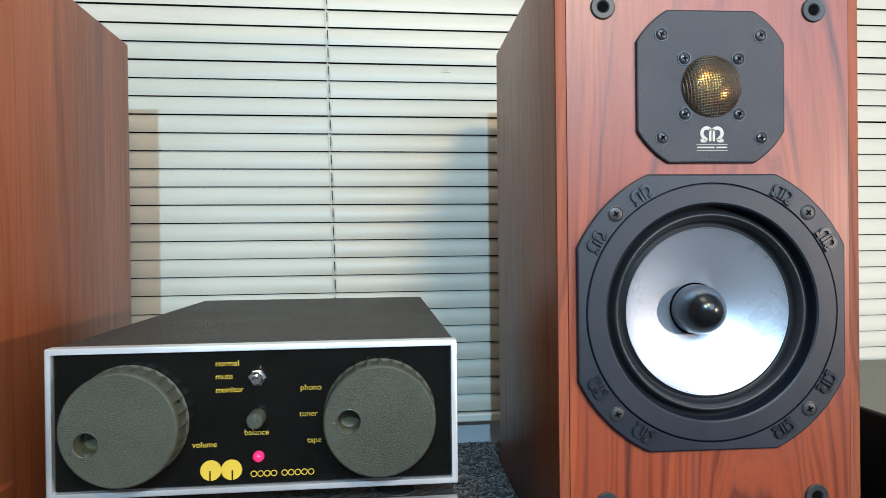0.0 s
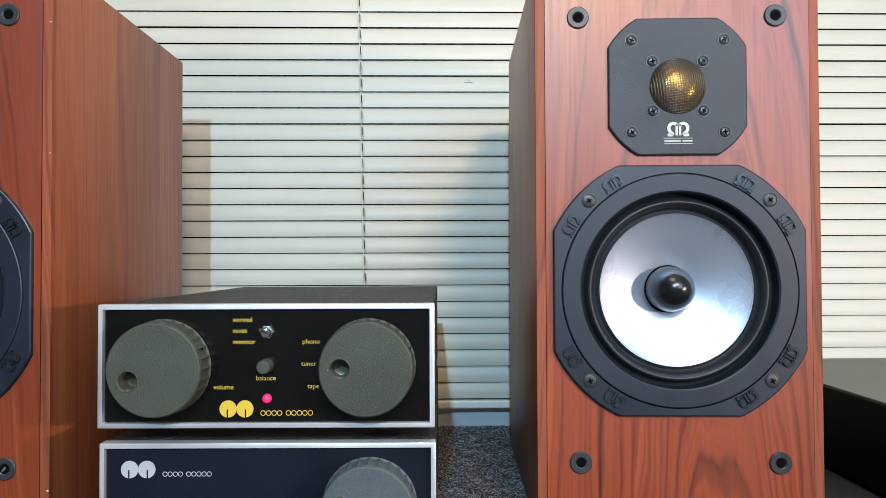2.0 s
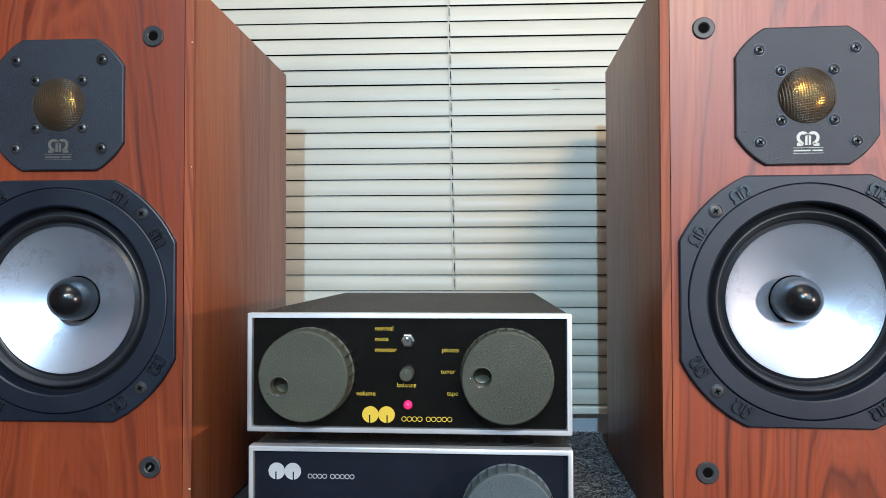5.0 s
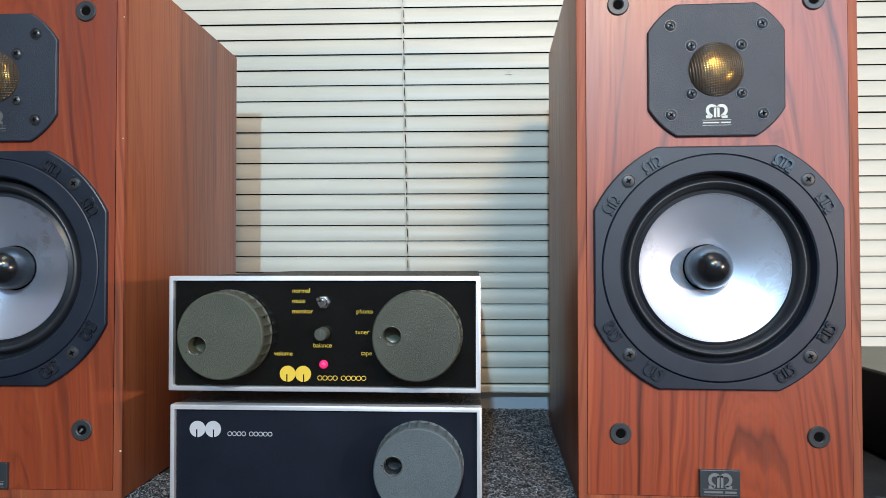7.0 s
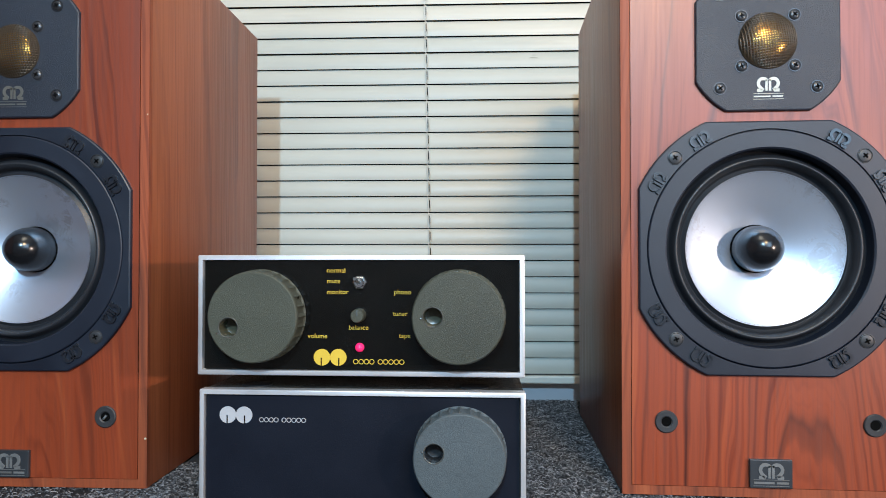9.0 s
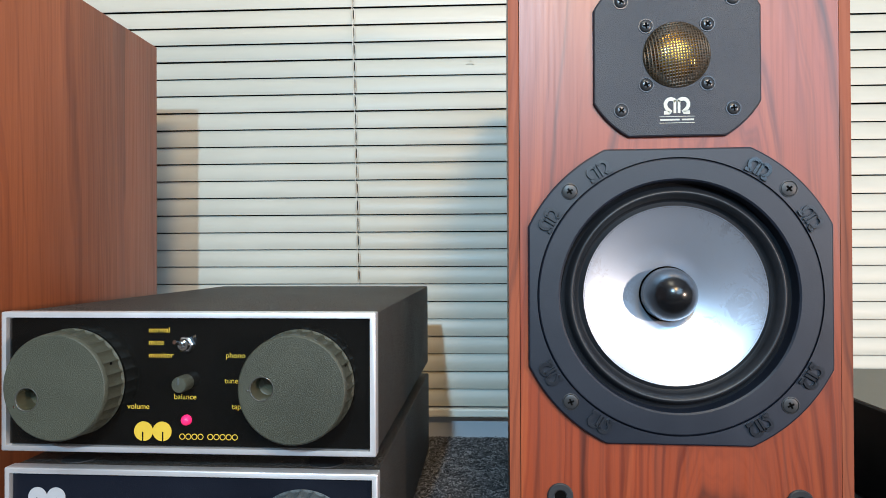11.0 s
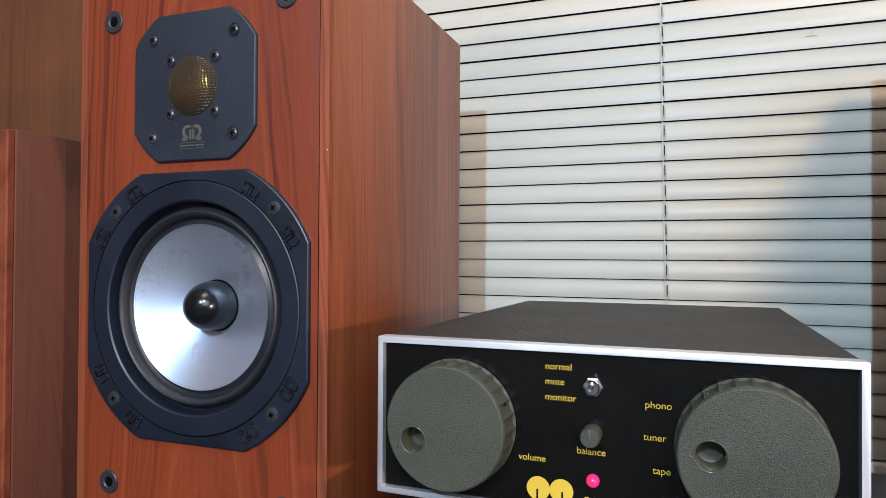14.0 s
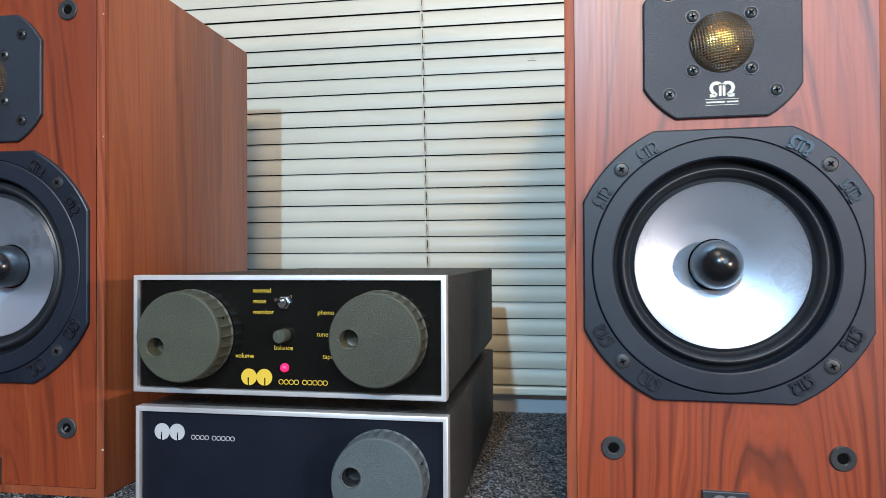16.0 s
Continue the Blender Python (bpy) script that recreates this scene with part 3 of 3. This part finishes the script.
            reach = math.sqrt(max(0, R * R - off * off))
            if reach < 0.002:
                continue
            pts = []
            for j in range(11):
                t = reach * (2 * j / 10 - 1)
                y = y1 - 0.0006 - cap * (1 - (off * off + t * t) / (R * R)) ** 0.8 if off * off + t * t < R * R - 1e-9 else y1 - 0.0006
                y -= 0.0001 * (axis * 2 - 1)
                ca, sa = math.cos(0.12), math.sin(0.12)
                px, pz = (off, t) if axis else (t, off)
                pts.append((px * ca - pz * sa, y, TZ + px * sa + pz * ca))
            tube(wires, pts, 0.00040, 4)
    part("dome_grille", wires, MESH, tw, "fine wire mesh over the dome")
    for sx in (-1, 1):
        for sz in (-1, 1):
            screw(tw, "screw", sx * 0.0325, TZ + sz * 0.0327, 0.0033, y1)
            screw(tw, "screw", sx * 0.0178, TZ + sz * 0.0176, 0.0033, y1)
    mark = emblem(0.0114, y1 + 0.0001, 0.0003, 0, 0, TZ - 0.0307)
    part("maker_mark", mark, SILVER_INK, tw, "silver printed mark")
    for z, hh, xa, xb in ((TZ - 0.0369, 0.0003, -0.0102, 0.0102), (TZ - 0.0388, 0.0010, -0.0098, 0.0016), (TZ - 0.0388, 0.0010, 0.0028, 0.0098), (TZ - 0.0407, 0.0003, -0.0102, 0.0102)):
        part("maker_bar", boxed(xa, xb, y1 - 0.0002, y1 + 0.0003, z - hh / 2, z + hh / 2), SILVER_INK, tw)
    # grille sockets
    for sx in (-1, 1):
        for z in (0.0513, 0.3668):
            so = part("grille_socket", lathe([(0.0079, -0.0003), (0.0078, -0.0012), (0.0072, -0.0018), (0.0042, -0.0017), (0.0034, -0.0010), (0.0032, 0.003)], 28, sx * 0.0696, z), SOCKET, sp, "dark grey grille socket", smooth=35)
            # black disc over the baffle, painted shade for the depth of the socket
            part("socket_hole", lathe([(0.0041, -0.0016), (0.0038, -0.0009), (0, -0.0007)], 20, sx * 0.0696, z), HOLE, so)
    # badge
    bd = part("badge", boxed(-0.0142, 0.0142, -0.0030, -0.0002, 0.0075, 0.0270, bevel=0.0005), BADGE, sp, "small grey metal badge")
    part("badge_mark", emblem(0.0125, -0.0029, 0.0004, 0, 0, 0.0190), BADGE_SILVER, bd)
    for z, hh, xa, xb in ((0.0133, 0.0003, -0.0118, 0.0118), (0.0112, 0.0014, -0.0114, 0.0020), (0.0112, 0.0014, 0.0034, 0.0114), (0.0091, 0.0003, -0.0118, 0.0118)):
        part("badge_bar", boxed(xa, xb, -0.0033, -0.0029, z - hh / 2, z + hh / 2), BADGE_SILVER, bd)
    return sp


RIGHT = loudspeaker(pose(0.2764, 0.0550, 0.0240, 0, 0, -2.35))
LEFT = copy_thing(RIGHT, pose(-0.2626, 0.0561, 0.0240, 0, 0, -0.2))


# ---------- amplifiers ----------
def letters(text, size, x, z, y, material, parent, align="LEFT"):
    c = bpy.data.curves.new("lettering", "FONT")
    c.body, c.size, c.align_x, c.align_y, c.extrude, c.offset = text, size, align, "CENTER", 0.00006, 0.0
    tmp = bpy.data.objects.new("lettering", c)
    scene.collection.objects.link(tmp)
    bpy.context.view_layer.update()
    me = bpy.data.meshes.new_from_object(tmp.evaluated_get(bpy.context.evaluated_depsgraph_get()))
    bpy.data.objects.remove(tmp)
    me.transform(Matrix.Translation((x, y, z)) @ Matrix.Rotation(math.pi / 2, 4, "X"))
    me.materials.clear()
    me.materials.append(material)
    ob = new("lettering", me)
    ob.parent = parent
    return tagged(ob, "printed word " + text)


def ring_frame(x0, x1, z0, z1, w, y0, y1, bevel):
    bm = boxed(x0, x1, y0, y1, z0, z1, bevel=bevel, segs=3)
    hole = [f for f in bm.faces if abs(f.normal.y) > 0.99]
    made = bmesh.ops.inset_region(bm, faces=hole, thickness=w - bevel, depth=0)
    front, back = [f for f in hole if f.normal.y < 0][0], [f for f in hole if f.normal.y > 0][0]
    a, b = list(front.verts), list(back.verts)
    bmesh.ops.delete(bm, geom=[front, back], context="FACES_ONLY")
    for k in range(4):
        p, q = a[k], a[(k + 1) % 4]
        near = lambda v: min(b, key=lambda o: (o.co.x - v.co.x) ** 2 + (o.co.z - v.co.z) ** 2)
        bm.faces.new((p, q, near(q), near(p)))
    return bm


def big_knob(parent, x, z, y, hole_dx, hole_dz, material, label, inside):
    """Round moulded knob with a notched rim and an off-centre finger hole."""
    R, deep, n = 0.0288, 0.0172, 168
    k = bmesh.new()
    hr, front = 0.0057, y - deep
    angles = [2 * math.pi * j / n for j in range(n)]

    def notch(j):
        """Twenty-eight shallow flat-bottomed flutes with narrow ribs between them."""
        return 0.0 if j % 6 == 0 else (-0.0008 if j % 6 in (1, 5) else -0.0011)

    rows = []
    for r, yy, cut in ((R - 0.0006, y, 0), (R + 0.0004, y - 0.0010, 0), (R + 0.0003, y - 0.0018, 1), (R - 0.0004, front + 0.0030, 1), (R - 0.0005, front + 0.0024, 0), (R - 0.0007, front + 0.0010, 0), (R - 0.0011, front + 0.0003, 0), (R - 0.0016, front, 0)):
        rows.append([k.verts.new((x + (r + cut * notch(j)) * math.cos(a), yy, z + (r + cut * notch(j)) * math.sin(a))) for j, a in enumerate(angles)])
    for r, yy in ((hr + 0.0003, front), (hr, front + 0.0003), (hr, front + 0.0008)):
        rows.append([k.verts.new((x + hole_dx + r * math.cos(a), yy, z + hole_dz + r * math.sin(a))) for a in angles])
    for a, b in zip(rows, rows[1:]):
        for j in range(n):
            i = (j + 1) % n
            k.faces.new((a[j], a[i], b[i], b[j]))
    kn = part("knob", k, material, parent, label, smooth=24)
    part("finger_hole", lathe([(hr, front + 0.0007), (hr * 0.97, front + 0.0095), (hr * 0.90, front + 0.0108), (hr * 0.45, front + 0.0116), (0, front + 0.0112)], 40, x + hole_dx, z + hole_dz), inside, kn, "hollow finger hole", smooth=30)
    part("hole_rim", lathe([(hr + 0.0008, front + 0.00005), (hr + 0.0006, front - 0.00012), (hr + 0.0002, front), (hr - 0.00005, front + 0.0008)], 48, x + hole_dx, z + hole_dz), RIM, kn, smooth=60)
    # tiny chrome dot modelled in place of the glint beside the finger hole
    d = math.hypot(hole_dx, hole_dz)
    ux, uz = hole_dx / d, hole_dz / d
    part("pointer_dot", lathe([(0.0006, front + 0.0001), (0.0005, front - 0.0003), (0, front - 0.0004)], 10, x + hole_dx + ux * 0.0071, z + hole_dz + uz * 0.0071 - 0.001), CHROME, kn)
    part("grub_screw", lathe([(0.0009, 0), (0.0007, -0.0004), (0, -0.0004)], 10), HOLE, kn).matrix_basis = pose(x + (R - 0.00003) * math.cos(0.42), y - 0.009, z + (R - 0.00003) * math.sin(0.42), 0, 0, 90)
    return kn


def makers_mark(parent, x, z, y, r, material, name):
    """Two touching discs with a small notch each, and a bar for the name."""
    for s in (-1, 1):
        d = part(name, lathe([(r, y), (r * 0.99, y - 0.0002), (0, y - 0.0002)], 40, x + s * r * 0.98, z), material, parent)
        b = bmesh.new()
        stroke(b, [(x + s * r * 0.98 + 0.0004 * s, z - r * 0.98), (x + s * r * 0.98 + 0.0004 * s, z - r * 0.05)], r * 0.15, y - 0.0002, 0.0001)
        part("disc_notch", b, FASCIA, d)


def name_bars(parent, x0, x1, z, y, material):
    """One row of thin plain rings in place of the maker's name."""
    b = bmesh.new()
    w = x1 - x0
    r = w / 9.6 / 2 * 0.86
    for k in [0, 1, 2, 3, 4.6, 5.6, 6.6, 7.6, 8.6]:
        cx = x0 + w / 9.6 * (k + 0.5)
        stroke(b, [(cx + r * math.cos(2 * math.pi * q / 14), z + r * math.sin(2 * math.pi * q / 14)) for q in range(15)], 0.00042, y, 0.0001)
    part("name_bars", b, material, parent)


AW, AH, AD = 0.1036, 0.0760, 0.301


def amplifier_case(name, m, label, fascia):
    a = thing(name, m, label, "amplifier", "stacked amplifiers")
    part("sleeve", boxed(-AW + 0.0006, AW - 0.0006, 0.006, AD, 0.0006, AH - 0.0006, bevel=0.0012), SLEEVE, a, "black crackle-finish metal sleeve", smooth=40)
    part("front_frame", ring_frame(-AW, AW, 0, AH, 0.0040, 0, 0.0085, 0.0008), ALUMINIUM, a, "satin silver metal frame", smooth=40)
    part("fascia", boxed(-AW + 0.0038, AW - 0.0038, 0.0022, 0.006, 0.0038, AH - 0.0038), fascia, a)
    for fx in (-0.072, 0.072):
        for fy in (0.022, 0.27):
            f = lathe([(0, 0), (0.0095, 0), (0.0100, -0.0010), (0.0086, -0.0090), (0.0080, -0.0096), (0, -0.0096)], 28)
            f.transform(Matrix.Rotation(-math.pi / 2, 4, "X") @ Matrix.Diagonal((1, -1, 1, 1)))
            ob = part("foot", f, FOOT, a, "black rubber foot", smooth=40)
            ob.matrix_basis = Matrix.Translation((fx, fy, -0.0096))
    return a


A_Z, B_Z = 0.1155, 0.0300
pre = amplifier_case("preamplifier", pose(0, 0, A_Z, 0, 0, -1.05), "black preamplifier with silver frame, two knobs, stacked on another unit", FASCIA)
F = 0.0022
KZ = 0.0378
big_knob(pre, -0.0632, KZ, F, -0.0149, -0.0063, KNOB, "dark grey volume knob", LIT_HOLE)
big_knob(pre, 0.0628, KZ, F, -0.0154, 0.0005, KNOB, "dark grey selector knob", LIT_HOLE)
T = 0.00422
for word, x, z in (("normal", -0.0210, 0.0650), ("mute", -0.0210, 0.0583), ("monitor", -0.0210, 0.0514), ("volume", -0.0330, 0.0235), ("phono", 0.0218, 0.0514), ("tuner", 0.0212, 0.0378), ("tape", 0.0250, 0.0240), ("balance", -0.0069, 0.0290)):
    letters(word, T, x, z + 0.0012, F - 0.0001, YELLOW_INK, pre)
makers_mark(pre, -0.0187, 0.0114, F, 0.0053, YELLOW_INK, "yellow_disc")
name_bars(pre, -0.0040, 0.0285, 0.0088, F, YELLOW_INK)
# toggle switch, balance control and indicator
tg = part("toggle_switch", lathe([(0.0046, F), (0.0046, F - 0.0008), (0.0044, F - 0.0020), (0.0038, F - 0.0024), (0, F - 0.0024)], 6, 0.0003, 0.0586), CHROME, pre, "chrome toggle switch")
part("bushing", lathe([(0.0031, F - 0.0009), (0.0031, F - 0.0044), (0.0027, F - 0.0050), (0.0016, F - 0.0050), (0.0014, F - 0.0036), (0, F - 0.0036)], 24, 0.0003, 0.0586), CHROME, tg, smooth=35)
lv = bmesh.new()
tube(lv, [(0.0003, F - 0.003, 0.0586), (-0.0004, F - 0.0075, 0.0600), (-0.0010, F - 0.0115, 0.0612)], 0.0011, 10)
bmesh.ops.contextual_create(lv, geom=[e for e in lv.edges if e.is_boundary and e.verts[0].co.y < F - 0.009])
part("lever", lv, CHROME, tg, smooth=50)
bk = part("balance_knob", lathe([(0.0043, F), (0.0043, F - 0.0080), (0.0038, F - 0.0090), (0, F - 0.0092)], 22, 0, 0.0382), KNOB, pre, "small grey balance knob", smooth=30)
bl = bmesh.new()
box(bl, -0.0004, 0.0004, F - 0.0096, F - 0.0088, 0.0384, 0.0420)
part("knob_pointer", bl, KNOB_COOL, bk)
part("indicator_led", lathe([(0.0029, F), (0.0028, F - 0.0012), (0.0021, F - 0.0026), (0.0012, F - 0.0033), (0, F - 0.0035)], 22, 0.0002, 0.0178), LED, pre, "glowing pink-red indicator light", smooth=60)

power = amplifier_case("power_amplifier", pose(0.0006, 0.0016, B_Z, 0, 0, -1.05), "dark blue-black amplifier with silver frame and one knob, on the carpet", FASCIA_NAVY)
big_knob(power, 0.0628, KZ, F, -0.0154, 0.0040, KNOB_COOL, "cool grey round knob", SHADED_HOLE)
makers_mark(power, -0.0804, 0.0595, F, 0.0054, WHITE_INK, "white_disc")
name_bars(power, -0.0654, -0.0350, 0.0566, F, WHITE_INK)

# ---------- other furniture ----------
bx = thing("black_box", pose(0.467, 0, CARPET_Z), "glossy black flat equipment box on the carpet", "audio equipment")
part("body", boxed(0, 0.43, -0.02, 0.366, 0.004, 0.100 - CARPET_Z, bevel=0.002), GLOSS_BOX, bx, smooth=40)
part("top_panel", boxed(0.003, 0.427, -0.017, 0.363, 0.100 - CARPET_Z, 0.1012 - CARPET_Z), BOX_TOP, bx, "dull grey-beige top panel")
for fx in (0.03, 0.40):
    for fy in (0.02, 0.33):
        part("foot", boxed(fx - 0.01, fx + 0.01, fy - 0.01, fy + 0.01, 0, 0.004), FOOT, bx)
cab = thing("wooden_cabinet", pose(-0.410, 0.044, CARPET_Z), "brown wooden cabinet standing beside the loudspeaker", "cabinet")
part("body", boxed(-0.24, 0, 0, 0.29, 0, 0.320 - CARPET_Z, bevel=0.0012), SHELF_WOOD, cab, smooth=40)
part("front_edge", boxed(-0.2392, -0.0008, -0.006, 0, 0.001, 0.3192 - CARPET_Z, bevel=0.001), VENEER_EDGE, cab)

# small wear: chipped edge, a broken peg in one socket, scuffs on the blind
CHIP = plain("bare_wood_chip", (0.62, 0.50, 0.36), 0.8, 0, 800, 0.0002, 0.3, 0.15)
for cz, cr in ((0.0358, 0.0009), (0.3620, 0.0006), (0.2700, 0.0005)):
    part("edge_chip", lathe([(cr, -0.0003), (cr * 0.7, -0.0006), (0, -0.0007)], 7, W / 2 - 0.0012, cz), CHIP, LEFT, "pale chip in the veneer edge")
pg = bmesh.new()
tube(pg, [(0.0682, -0.0011, 0.0497), (0.0693, -0.0017, 0.0508), (0.0706, -0.0013, 0.0526)], 0.0008, 6)
part("broken_peg", pg, BADGE_SILVER, LEFT, "broken grille peg left in a socket")
SCUFF = plain("scuff", (0.46, 0.44, 0.37), 0.7, 0, 800, 0.0001, 0.1, 0.2)
for mx, mz, ml in ((0.1500, 0.4430, 0.0050), (0.1505, 0.4465, 0.0020), (-0.1480, 0.3960, 0.0045)):
    sc = bmesh.new()
    stroke(sc, [(mx - ml, mz), (mx, mz + 0.0003), (mx + ml, mz - 0.0002)], 0.0005, -0.0018, 0.0003)
    part("scuff_mark", sc, SCUFF, blind)
